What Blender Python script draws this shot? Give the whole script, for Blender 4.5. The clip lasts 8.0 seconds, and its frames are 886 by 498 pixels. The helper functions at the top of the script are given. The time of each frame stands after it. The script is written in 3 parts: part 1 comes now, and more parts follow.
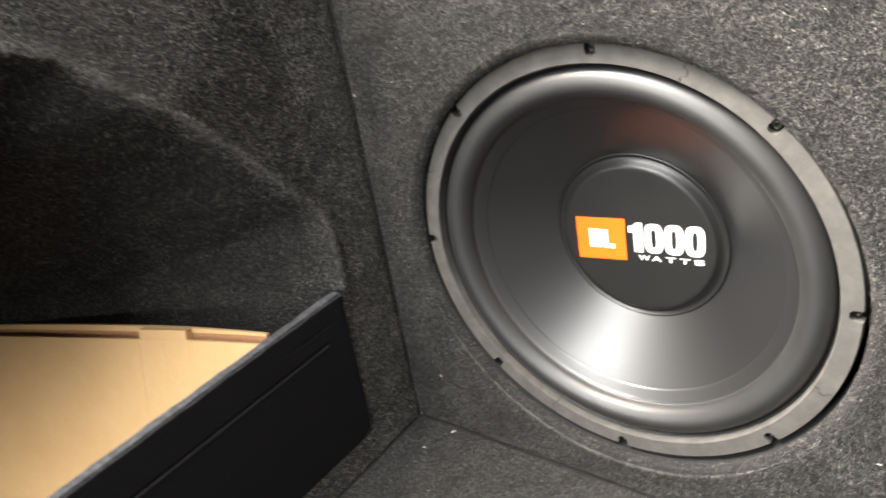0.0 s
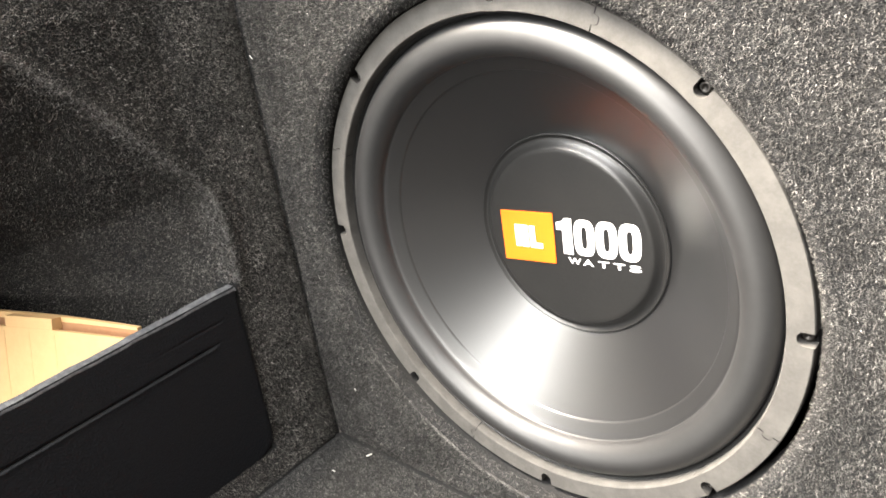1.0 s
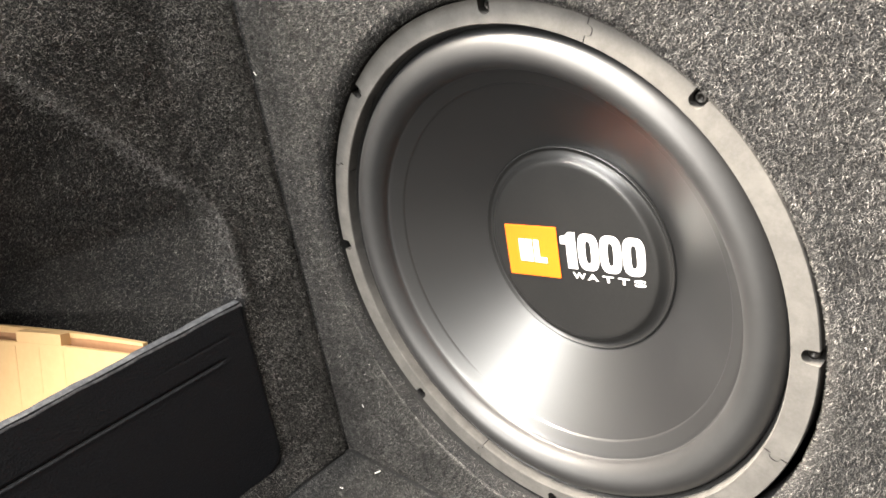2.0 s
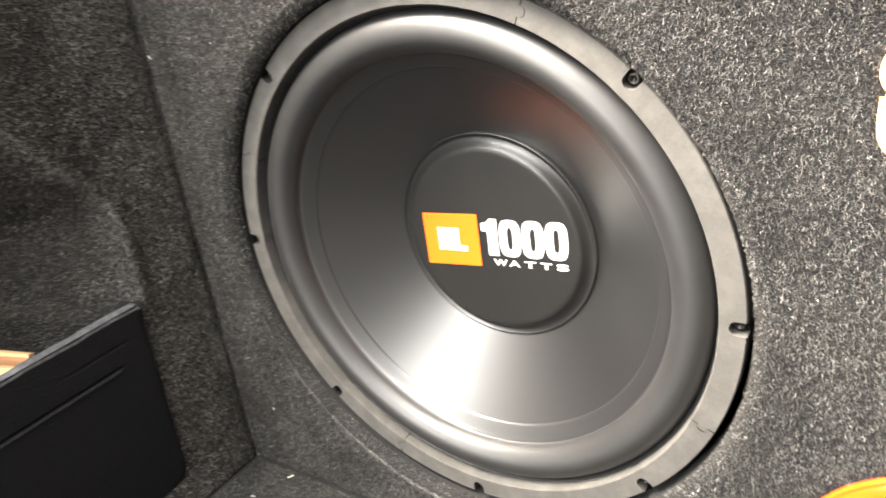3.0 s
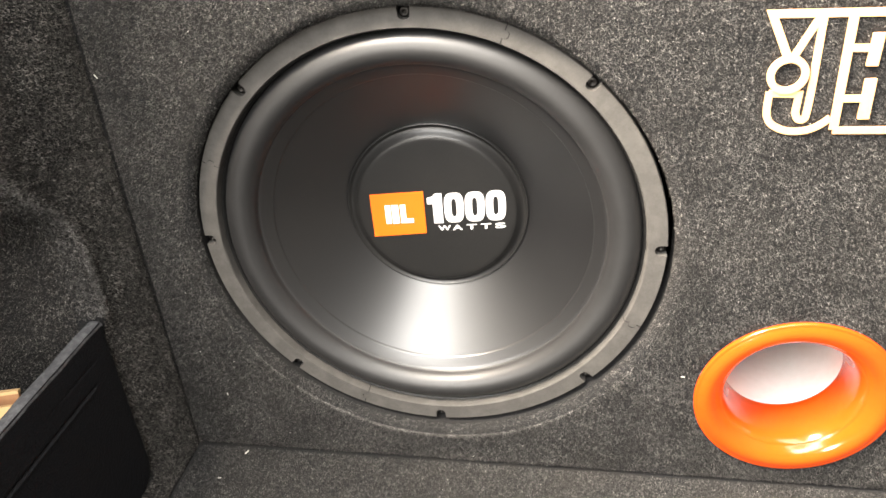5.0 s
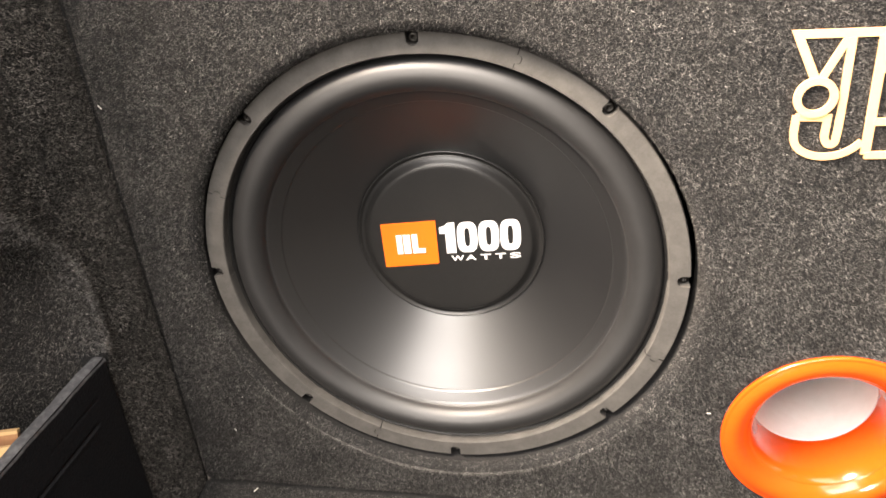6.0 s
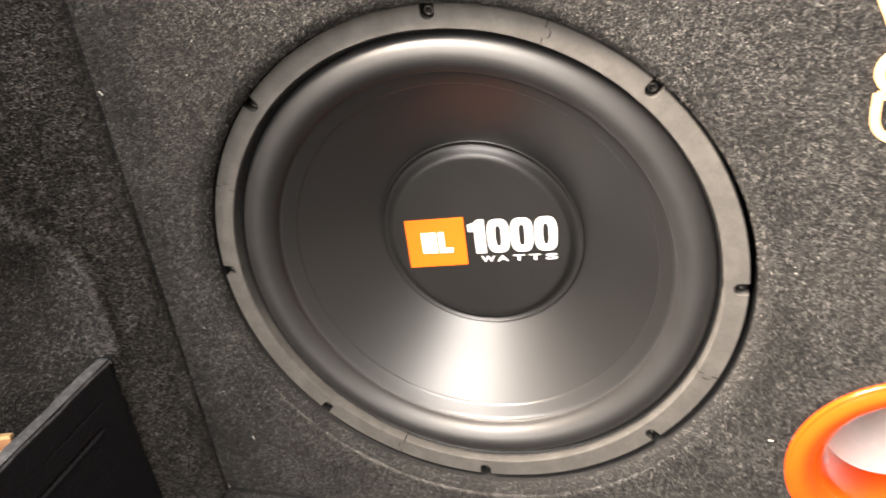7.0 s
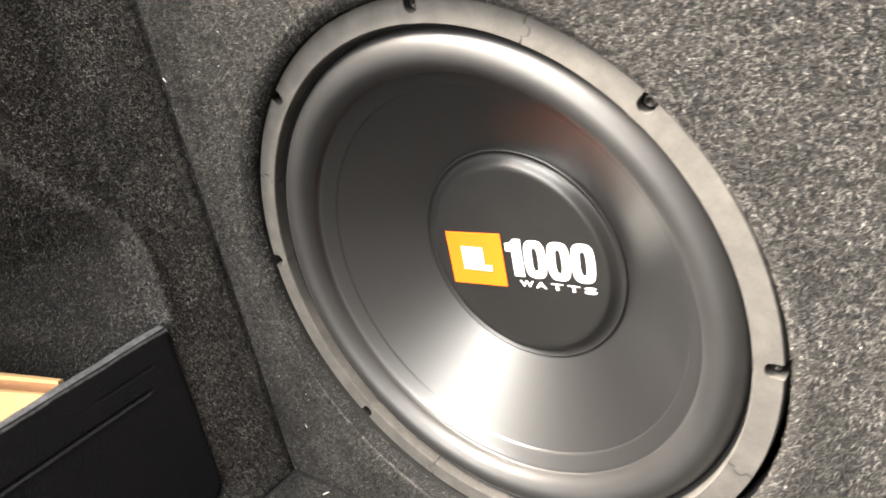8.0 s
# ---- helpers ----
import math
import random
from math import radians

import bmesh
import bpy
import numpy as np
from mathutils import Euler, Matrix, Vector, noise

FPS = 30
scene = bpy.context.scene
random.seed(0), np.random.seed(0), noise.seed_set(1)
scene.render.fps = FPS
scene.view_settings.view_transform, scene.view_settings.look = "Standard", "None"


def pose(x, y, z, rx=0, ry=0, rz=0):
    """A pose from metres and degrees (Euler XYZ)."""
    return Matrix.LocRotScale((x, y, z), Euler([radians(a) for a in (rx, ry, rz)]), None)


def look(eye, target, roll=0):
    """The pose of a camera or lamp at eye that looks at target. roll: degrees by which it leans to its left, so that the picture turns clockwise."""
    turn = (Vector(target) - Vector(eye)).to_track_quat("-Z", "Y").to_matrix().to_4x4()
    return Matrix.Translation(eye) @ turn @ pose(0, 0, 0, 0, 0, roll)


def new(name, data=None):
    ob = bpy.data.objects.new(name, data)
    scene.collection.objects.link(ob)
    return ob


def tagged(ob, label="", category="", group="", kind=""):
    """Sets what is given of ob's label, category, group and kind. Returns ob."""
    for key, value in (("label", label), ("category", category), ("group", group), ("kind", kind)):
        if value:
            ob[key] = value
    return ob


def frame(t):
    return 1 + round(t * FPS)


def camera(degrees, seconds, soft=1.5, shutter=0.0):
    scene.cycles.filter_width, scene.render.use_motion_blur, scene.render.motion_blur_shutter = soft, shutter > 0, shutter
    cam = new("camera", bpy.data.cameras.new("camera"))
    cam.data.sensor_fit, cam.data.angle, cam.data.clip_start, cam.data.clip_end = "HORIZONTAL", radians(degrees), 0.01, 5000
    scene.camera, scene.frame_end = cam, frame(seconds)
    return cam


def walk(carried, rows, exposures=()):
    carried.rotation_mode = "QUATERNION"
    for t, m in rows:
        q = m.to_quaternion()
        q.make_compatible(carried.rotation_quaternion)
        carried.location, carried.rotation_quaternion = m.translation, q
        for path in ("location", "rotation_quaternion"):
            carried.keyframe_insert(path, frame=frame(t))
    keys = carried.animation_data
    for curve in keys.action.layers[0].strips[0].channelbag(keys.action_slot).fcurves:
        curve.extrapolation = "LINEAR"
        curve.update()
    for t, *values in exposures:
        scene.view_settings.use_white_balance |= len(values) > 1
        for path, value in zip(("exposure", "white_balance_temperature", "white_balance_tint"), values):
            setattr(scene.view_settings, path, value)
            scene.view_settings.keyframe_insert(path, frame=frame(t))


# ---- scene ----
cam = camera(61.34, 8.0, soft=1.6, shutter=0.5)
# seconds, eye x y z, yaw (to the left of +y), pitch (up), roll
PATH = [
    (0.0, 0.2132, -0.3976, 0.4549, 41.94, -26.72, -11.36),
    (0.5, 0.2349, -0.3352, 0.4168, 42.95, -26.30, -9.43),
    (1.0, 0.2341, -0.2959, 0.3876, 44.64, -24.66, -9.51),
    (2.3, 0.2438, -0.2819, 0.3809, 46.85, -23.16, -10.66),
    (2.5, 0.2416, -0.2829, 0.3748, 45.58, -23.50, -10.25),
    (3.0, 0.2159, -0.2940, 0.3789, 36.45, -24.91, -8.18),
    (3.5, 0.1502, -0.3318, 0.4069, 22.44, -28.33, -6.64),
    (4.0, 0.1026, -0.3924, 0.4507, 14.76, -31.25, -8.85),
    (4.5, 0.0876, -0.4216, 0.4563, 12.40, -32.27, -5.70),
    (4.7, 0.0909, -0.4174, 0.4509, 11.42, -31.96, -4.75),
    (5.8, 0.1000, -0.4052, 0.4463, 12.59, -30.29, -5.61),
    (6.0, 0.0969, -0.3952, 0.4438, 12.94, -29.57, -5.87),
    (6.5, 0.1022, -0.3690, 0.4249, 14.31, -29.23, -6.58),
    (7.0, 0.1123, -0.3512, 0.4187, 18.91, -28.98, -8.14),
    (7.5, 0.1652, -0.3047, 0.4038, 33.00, -27.05, -11.45),
    (8.0, 0.2229, -0.2540, 0.3884, 42.46, -25.63, -11.88),
]
# seconds, stops, kelvin, tint
EXPOSURES = [(0.0, -0.12, 6300, 9), (0.5, 0.15, 6400, 9), (1.0, 0.52, 6400, 9), (2.5, 0.46, 6500, 9), (3.0, 0.38, 6500, 9), (3.5, 0.18, 6550, 10), (4.5, -0.08, 6550, 9),
             (6.0, -0.45, 6900, 14), (6.5, -0.31, 7000, 15), (7.0, -0.12, 6900, 14), (7.5, 0.18, 6700, 12), (8.0, 0.38, 6600, 10)]
walk(cam, [(t, pose(x, y, z, 0, 0, yaw) @ pose(0, 0, 0, 90 + pitch) @ pose(0, 0, 0, 0, 0, roll)) for t, x, y, z, yaw, pitch, roll in PATH], EXPOSURES)

# ---- light: an open boot in a workshop, one inferred lamp and three added unseen ----
world = bpy.data.worlds.new("workshop")
scene.world = world
world.use_nodes = True
world.node_tree.nodes["Background"].inputs["Color"].default_value = (0.95, 0.97, 1.0, 1)
world.node_tree.nodes["Background"].inputs["Strength"].default_value = 0.09


def area_lamp(name, eye, target, wide, high, watts, colour):
    data = bpy.data.lights.new(name, "AREA")
    data.shape, data.size, data.size_y, data.energy, data.color = "RECTANGLE", wide, high, watts, colour
    ob = new(name, data)
    ob.matrix_world = look(eye, target)
    return ob


# Overhead workshop lamp, inferred from the white highlight on the cone.
area_lamp("unseen_light", (-0.18, -1.20, 1.36), (0.0, 0.0, 0.19), 1.1, 0.70, 61, (1.0, 0.98, 0.95))
# Added unseen: warm lamp that grades the panel from dark lower left to bright right.
area_lamp("unseen_light", (-0.40, -0.25, 1.00), (0.30, 0.0, 0.20), 0.5, 0.30, 175, (1.0, 0.88, 0.74))
# Added unseen, low in front, to brighten the carton in the hollow.
area_lamp("unseen_light", (-0.37, -1.45, 0.47), (-0.42, -0.20, 0.10), 0.34, 0.30, 32, (1.0, 0.95, 0.88))
# Added unseen overhead to brighten the side lining and its ridge.
area_lamp("unseen_light", (0.35, -0.45, 1.90), (-0.20, -0.15, 0.25), 1.1, 0.8, 32, (1.0, 0.97, 0.92))


# ---- materials ----
def material(name, colour, rough=0.6, metal=0.0, spec=0.5, grain=None, relief=None, spots=None, coat=0.0, coat_rough=0.1, coat_ior=1.5):
    """A node material. grain: (scale, colour, amount) of fine mottling; spots: the same, broad; relief: (scale, strength, metres)."""
    m = bpy.data.materials.new(name)
    m.use_nodes = True
    nt = m.node_tree
    b = nt.nodes["Principled BSDF"]
    b.inputs["Roughness"].default_value = rough
    b.inputs["Metallic"].default_value = metal
    b.inputs["Specular IOR Level"].default_value = spec
    b.inputs["Coat Weight"].default_value = coat
    b.inputs["Coat Roughness"].default_value = coat_rough
    b.inputs["Coat IOR"].default_value = coat_ior
    tex = nt.nodes.new("ShaderNodeTexCoord")
    base = nt.nodes.new("ShaderNodeRGB")
    base.outputs[0].default_value = (*colour, 1)
    out = base.outputs[0]
    for layer in (grain, spots):
        if layer:
            n = nt.nodes.new("ShaderNodeTexNoise")
            n.inputs["Scale"].default_value = layer[0]
            n.inputs["Detail"].default_value = 5
            n.inputs["Roughness"].default_value = 0.65
            nt.links.new(tex.outputs["Object"], n.inputs["Vector"])
            ramp = nt.nodes.new("ShaderNodeMapRange")
            ramp.inputs["From Min"].default_value, ramp.inputs["From Max"].default_value = 0.42, 0.68
            ramp.inputs["To Max"].default_value = layer[2]
            nt.links.new(n.outputs["Fac"], ramp.inputs["Value"])
            mix = nt.nodes.new("ShaderNodeMix")
            mix.data_type = "RGBA"
            nt.links.new(ramp.outputs[0], mix.inputs["Factor"])
            nt.links.new(out, mix.inputs["A"])
            mix.inputs["B"].default_value = (*layer[1], 1)
            out = mix.outputs["Result"]
    nt.links.new(out, b.inputs["Base Color"])
    if relief:
        n = nt.nodes.new("ShaderNodeTexNoise")
        n.inputs["Scale"].default_value = relief[0]
        n.inputs["Detail"].default_value = 4
        nt.links.new(tex.outputs["Object"], n.inputs["Vector"])
        bump = nt.nodes.new("ShaderNodeBump")
        bump.inputs["Strength"].default_value, bump.inputs["Distance"].default_value = relief[1], relief[2]
        nt.links.new(n.outputs["Fac"], bump.inputs["Height"])
        nt.links.new(bump.outputs[0], b.inputs["Normal"])
    return m


def fibre_material(name, dark, light):
    m = bpy.data.materials.new(name)
    m.use_nodes = True
    nt = m.node_tree
    b = nt.nodes["Principled BSDF"]
    b.inputs["Roughness"].default_value = 0.7
    b.inputs["Specular IOR Level"].default_value = 0.08
    g = nt.nodes.new("ShaderNodeNewGeometry")
    ramp = nt.nodes.new("ShaderNodeValToRGB")
    ramp.color_ramp.elements[0].color = (*dark, 1)
    ramp.color_ramp.elements[1].color = (*light, 1)
    mid = ramp.color_ramp.elements.new(0.8)
    mid.color = (*[0.62 * a + 0.38 * c for a, c in zip(dark, light)], 1)
    nt.links.new(g.outputs["Random Per Island"], ramp.inputs["Fac"])
    tex = nt.nodes.new("ShaderNodeTexCoord")
    cloud = nt.nodes.new("ShaderNodeTexNoise")
    cloud.inputs["Scale"].default_value, cloud.inputs["Detail"].default_value, cloud.inputs["Roughness"].default_value = 280, 4, 0.7
    nt.links.new(tex.outputs["Object"], cloud.inputs["Vector"])
    span = nt.nodes.new("ShaderNodeMapRange")
    span.inputs["From Min"].default_value, span.inputs["From Max"].default_value = 0.3, 0.7
    span.inputs["To Min"].default_value, span.inputs["To Max"].default_value = 0.38, 1.65
    nt.links.new(cloud.outputs["Fac"], span.inputs["Value"])
    grow = nt.nodes.new("ShaderNodeVectorMath")
    grow.operation = "SCALE"
    nt.links.new(ramp.outputs[0], grow.inputs[0])
    brush = nt.nodes.new("ShaderNodeTexNoise")
    brush.inputs["Scale"].default_value, brush.inputs["Detail"].default_value = 38, 3
    nt.links.new(tex.outputs["Object"], brush.inputs["Vector"])
    sweep = nt.nodes.new("ShaderNodeMapRange")
    sweep.inputs["From Min"].default_value, sweep.inputs["From Max"].default_value = 0.3, 0.7
    sweep.inputs["To Min"].default_value, sweep.inputs["To Max"].default_value = 0.72, 1.28
    nt.links.new(brush.outputs["Fac"], sweep.inputs["Value"])
    both = nt.nodes.new("ShaderNodeMath")
    both.operation = "MULTIPLY"
    nt.links.new(span.outputs[0], both.inputs[0])
    nt.links.new(sweep.outputs[0], both.inputs[1])
    nt.links.new(both.outputs[0], grow.inputs["Scale"])
    nt.links.new(grow.outputs[0], b.inputs["Base Color"])
    return m


CARPET = material("carpet_backing", (0.018, 0.018, 0.019), 0.95, spec=0.1, grain=(900, (0.035, 0.035, 0.035), 0.8), spots=(14, (0.034, 0.032, 0.03), 0.7), relief=(700, 0.6, 0.001))
FIBRE = fibre_material("carpet_fibre", (0.010, 0.010, 0.0105), (0.185, 0.178, 0.169))
# Lining pile set lighter than the panel pile to make up for dim light.
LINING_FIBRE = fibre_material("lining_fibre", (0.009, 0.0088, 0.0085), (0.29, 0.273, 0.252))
# Worn pile made paler, with the highlight of ridge and lip in its colour.
WORN_LIT = fibre_material("worn_lit_pile", (0.07, 0.068, 0.066), (0.40, 0.385, 0.37))
GASKET = material("foam_gasket", (0.066, 0.0625, 0.058), 0.8, spec=0.25, grain=(600, (0.08, 0.078, 0.076), 0.6), spots=(70, (0.115, 0.11, 0.102), 0.55), relief=(900, 0.15, 0.0005))
RUBBER = material("rubber_surround", (0.008, 0.008, 0.0085), 0.58, spec=0.4, coat=0.7, coat_rough=0.46, coat_ior=1.75, grain=(300, (0.013, 0.013, 0.0135), 0.6), spots=(30, (0.016, 0.016, 0.017), 0.5), relief=(60, 0.08, 0.001))
CONE = material("coated_cone", (0.005, 0.005, 0.0055), 0.5, spec=0.25, coat=1.0, coat_rough=0.32, coat_ior=1.98, grain=(800, (0.009, 0.009, 0.0095), 0.6), spots=(22, (0.0085, 0.0085, 0.009), 0.6))
SKIRT = material("rubber_skirt", (0.006, 0.006, 0.0065), 0.55, spec=0.3, coat=0.9, coat_rough=0.33, coat_ior=1.95, grain=(500, (0.01, 0.01, 0.0105), 0.6), relief=(90, 0.06, 0.001))
CAP = material("dust_cap", (0.009, 0.009, 0.009), 0.42, spec=0.3, coat=0.4, coat_rough=0.33, coat_ior=1.7, grain=(900, (0.016, 0.016, 0.016), 0.6), spots=(30, (0.015, 0.0145, 0.014), 0.6))
STEEL = material("black_steel", (0.02, 0.02, 0.02), 0.45, metal=0.6, grain=(300, (0.04, 0.04, 0.04), 0.6))
SCREW = material("screw_steel", (0.03, 0.029, 0.028), 0.45, metal=1.0, grain=(900, (0.07, 0.065, 0.06), 0.8))
ORANGE_INK = material("orange_ink", (0.88, 0.15, 0.004), 0.5, grain=(500, (0.84, 0.14, 0.004), 0.5))
WHITE_INK = material("white_ink", (0.88, 0.88, 0.87), 0.5, grain=(500, (0.8, 0.8, 0.79), 0.5))
PORT = material("orange_plastic", (0.70, 0.080, 0.007), 0.16, spec=0.5, grain=(220, (0.64, 0.068, 0.006), 0.5), spots=(18, (0.70, 0.074, 0.007), 0.6), coat=0.3)
PIPE = material("white_pipe", (0.82, 0.82, 0.8), 0.4, grain=(120, (0.76, 0.75, 0.72), 0.6))
VINYL = material("cream_vinyl", (0.82, 0.47, 0.22), 0.4, grain=(400, (0.76, 0.42, 0.19), 0.6))
LEATHERETTE = material("black_leatherette", (0.005, 0.0054, 0.0068), 0.56, spec=0.22, grain=(700, (0.012, 0.013, 0.016), 0.8), spots=(25, (0.008, 0.008, 0.009), 0.7), relief=(650, 0.6, 0.0012))
EDGE = material("worn_edge", (0.075, 0.075, 0.08), 0.85, spec=0.3, grain=(220, (0.16, 0.16, 0.165), 0.8), relief=(500, 0.5, 0.001))
CARD = material("cardboard", (0.64, 0.42, 0.205), 0.85, spec=0.2, grain=(160, (0.68, 0.46, 0.23), 0.6), spots=(11, (0.58, 0.36, 0.17), 0.6), relief=(120, 0.15, 0.001))
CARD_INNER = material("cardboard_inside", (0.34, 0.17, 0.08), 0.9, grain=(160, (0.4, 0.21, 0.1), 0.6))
LINT = material("white_lint", (0.75, 0.74, 0.7), 0.8, grain=(900, (0.6, 0.58, 0.52), 0.6))
LINING = material("dark_lining", (0.02, 0.02, 0.02), 0.95, grain=(300, (0.032, 0.031, 0.03), 0.7), relief=(300, 0.4, 0.001))


# ---- builders ----
def mesh_from(name, verts, faces, mat, smooth=True):
    me = bpy.data.meshes.new(name)
    me.from_pydata([tuple(map(float, v)) for v in verts], [], faces)
    me.materials.append(mat)
    if smooth:
        me.polygons.foreach_set("use_smooth", [True] * len(me.polygons))
    me.update()
    return me


def part(name, me, parent=None, label=""):
    ob = new(name, me)
    if parent:
        ob.parent = parent
    return tagged(ob, label)


def thing(name, place, label, category, group="", kind=""):
    ob = new(name)
    ob.location = place
    return tagged(ob, label, category, group, kind)


def lathe(name, profile, mat, n=192):
    """Turns (radius, y) round the y axis; faces look towards -y."""
    verts, faces = [], []
    for r, y in profile:
        for k in range(n):
            a = 2 * math.pi * k / n
            verts.append((r * math.sin(a), y, r * math.cos(a)))
    for i in range(len(profile) - 1):
        for k in range(n):
            a, b = i * n + k, i * n + (k + 1) % n
            faces.append((a, a + n, b + n, b))
    return mesh_from(name, verts, faces, mat)


def grid(name, rows, mat, flip=False, smooth=True):
    """A sheet from rows of points, all rows of one length."""
    w = len(rows[0])
    verts = [p for row in rows for p in row]
    faces = []
    for i in range(len(rows) - 1):
        for j in range(w - 1):
            f = (i * w + j, i * w + j + 1, (i + 1) * w + j + 1, (i + 1) * w + j)
            faces.append(f[::-1] if flip else f)
    return mesh_from(name, verts, faces, mat, smooth)


def solid(name, x0, x1, y0, y1, z0, z1, mat, bevel=0.002):
    bm = bmesh.new()
    bmesh.ops.create_cube(bm, size=1)
    for v in bm.verts:
        v.co = ((x0 + x1) / 2 + v.co.x * (x1 - x0), (y0 + y1) / 2 + v.co.y * (y1 - y0), (z0 + z1) / 2 + v.co.z * (z1 - z0))
    bmesh.ops.bevel(bm, geom=bm.edges[:], offset=bevel, segments=2, affect="EDGES", profile=0.5)
    me = bpy.data.meshes.new(name)
    bm.to_mesh(me)
    bm.free()
    me.materials.append(mat)
    return me


def strip(name, points, width, thick, mat, closed=False):
    """A flat band of that width along points (x, z), its back at y = 0 and its face at y = -thick, with mitred corners."""
    pts = [Vector(p) for p in points]
    n = len(pts)
    left, right = [], []
    for i, p in enumerate(pts):
        a = pts[i - 1] if i or closed else None
        b = pts[(i + 1) % n] if i < n - 1 or closed else None
        d1 = (p - a).normalized() if a is not None else (b - p).normalized()
        d2 = (b - p).normalized() if b is not None else d1
        n1, n2 = Vector((-d1.y, d1.x)), Vector((-d2.y, d2.x))
        m = (n1 + n2).normalized()
        m *= min(1 / max(m.dot(n1), 0.3), 1.8) * width / 2
        left.append(p + m), right.append(p - m)
    verts, faces = [], []
    for y in (-thick, 0.0):
        verts += [(q.x, y, q.y) for q in left] + [(q.x, y, q.y) for q in right]
    for i in range(n if closed else n - 1):
        j = (i + 1) % n
        faces += [(i, j, n + j, n + i), (i, 2 * n + i, 2 * n + j, j), (n + i, n + j, 3 * n + j, 3 * n + i)]
    if not closed:
        faces += [(0, n, 3 * n, 2 * n), (n - 1, 3 * n - 1, 4 * n - 1, 2 * n - 1)]
    return mesh_from(name, verts, faces, mat, False)


def nap(name, places, normals, length, width, lean, seed, mat=FIBRE):
    """Carpet pile: one slim blade for each place."""
    rng = np.random.default_rng(seed)
    n = len(places)
    spin = rng.normal(size=(n, 3))
    spin -= normals * (spin * normals).sum(1, keepdims=True)
    spin /= np.linalg.norm(spin, axis=1, keepdims=True) + 1e-9
    side = np.cross(normals, spin)
    tilt = rng.uniform(*lean, (n, 1))
    reach = length * rng.uniform(0.5, 1.3, (n, 1))
    tip = places + reach * (np.cos(tilt) * normals + np.sin(tilt) * spin)
    half = width * rng.uniform(0.6, 1.3, (n, 1)) / 2
    verts = np.stack([places - side * half, places + side * half, tip], 1).reshape(-1, 3)
    me = bpy.data.meshes.new(name)
    me.vertices.add(3 * n)
    me.vertices.foreach_set("co", verts.astype(np.float32).ravel())
    me.loops.add(3 * n)
    me.loops.foreach_set("vertex_index", np.arange(3 * n, dtype=np.int32))
    me.polygons.add(n)
    me.polygons.foreach_set("loop_start", 3 * np.arange(n, dtype=np.int32))
    me.update(calc_edges=True)
    me.materials.append(mat)
    return me


# ---- the boot: floor, sides, back ----
# Unseen ground, added to cut the world light from below.
CONCRETE = material("concrete", (0.16, 0.155, 0.148), 0.85, grain=(60, (0.2, 0.195, 0.185), 0.6), spots=(1.2, (0.12, 0.115, 0.11), 0.7), relief=(80, 0.3, 0.003))
tagged(part("ground", solid("ground", -12, 12, -12, 12, -0.75, -0.65, CONCRETE, 0.01)), "unseen grey concrete ground added to block light from below the boot", "ground", kind="structure")
FLOOR_Z, FACE_Y, HUB_Z = 0.0, -0.0093, 0.193
TOP_Z = 0.395
LIP = 0.0075
RECESS_X, RECESS_Z, RECESS_R = 0.0014, 0.1916, 0.1583
PORT_X, PORT_Z = 0.2455, 0.084

# Edge of the hollow in the side lining, as (y, z) round it.
HOLLOW = [(-0.066, -0.40), (-0.0645, 0.030), (-0.0625, 0.060), (-0.0600, 0.100), (-0.0580, 0.150), (-0.0562, 0.180), (-0.0552, 0.206), (-0.0565, 0.2315), (-0.066, 0.249),
          (-0.082, 0.2675), (-0.100, 0.291), (-0.117, 0.3136), (-0.149, 0.3477), (-0.173, 0.3685), (-0.200, 0.399), (-0.228, 0.4126), (-0.242, 0.425),
          # From here the edge is unseen, shaped to keep light out of the hollow.
          (-0.262, 0.431), (-0.30, 0.436), (-0.42, 0.42), (-0.60, 0.38), (-0.95, 0.36), (-0.95, -0.40)]
RIM = np.array(HOLLOW)


def inside_by(y, z):
    """Metres by which (y, z) lies inside the hollow's edge; minus outside."""
    p = np.stack([np.ravel(y), np.ravel(z)], 1)
    a, b = RIM, np.roll(RIM, -1, 0)
    d = b - a
    t = np.clip(((p[:, None] - a) * d).sum(2) / (d * d).sum(1), 0, 1)
    far = np.linalg.norm(p[:, None] - a - t[..., None] * d, axis=2).min(1)
    cross = (a[:, 1] > p[:, 1:]) != (b[:, 1] > p[:, 1:])
    at = a[:, 0] + (p[:, 1:] - a[:, 1]) / np.where(b[:, 1] == a[:, 1], 1, b[:, 1] - a[:, 1]) * d[:, 0]
    inner = (cross & (p[:, :1] < at)).sum(1) % 2 == 1
    return np.where(inner, far, -far).reshape(np.shape(y))


def plain_x(y, z):
    """The side lining's x over (y, z), leaving out the hollow."""
    y, z = np.asarray(y, float), np.asarray(z, float)
    corner = -0.2055 + 0.0105 * np.clip(z / 0.36, 0, 1.6)
    s = np.clip((-0.0093 - y) / 0.050, 0, 1)
    low = np.clip(1 - z / 0.03, 0, 1)
    x = corner * (1 - s) + (-0.2135 + 0.009 * low) * s
    x = x - 0.0022 * np.exp(-(((y + 0.0112) / 0.0018) ** 2))
    x = x - 0.30 * np.clip(z - 0.36, 0, 0.12) * np.clip((-y - 0.08) / 0.08, 0, 1) + 0.0035 * np.exp(-((z - 0.33) / 0.1) ** 2) * np.clip(-(y + 0.1) / 0.1, 0, 1)
    return x


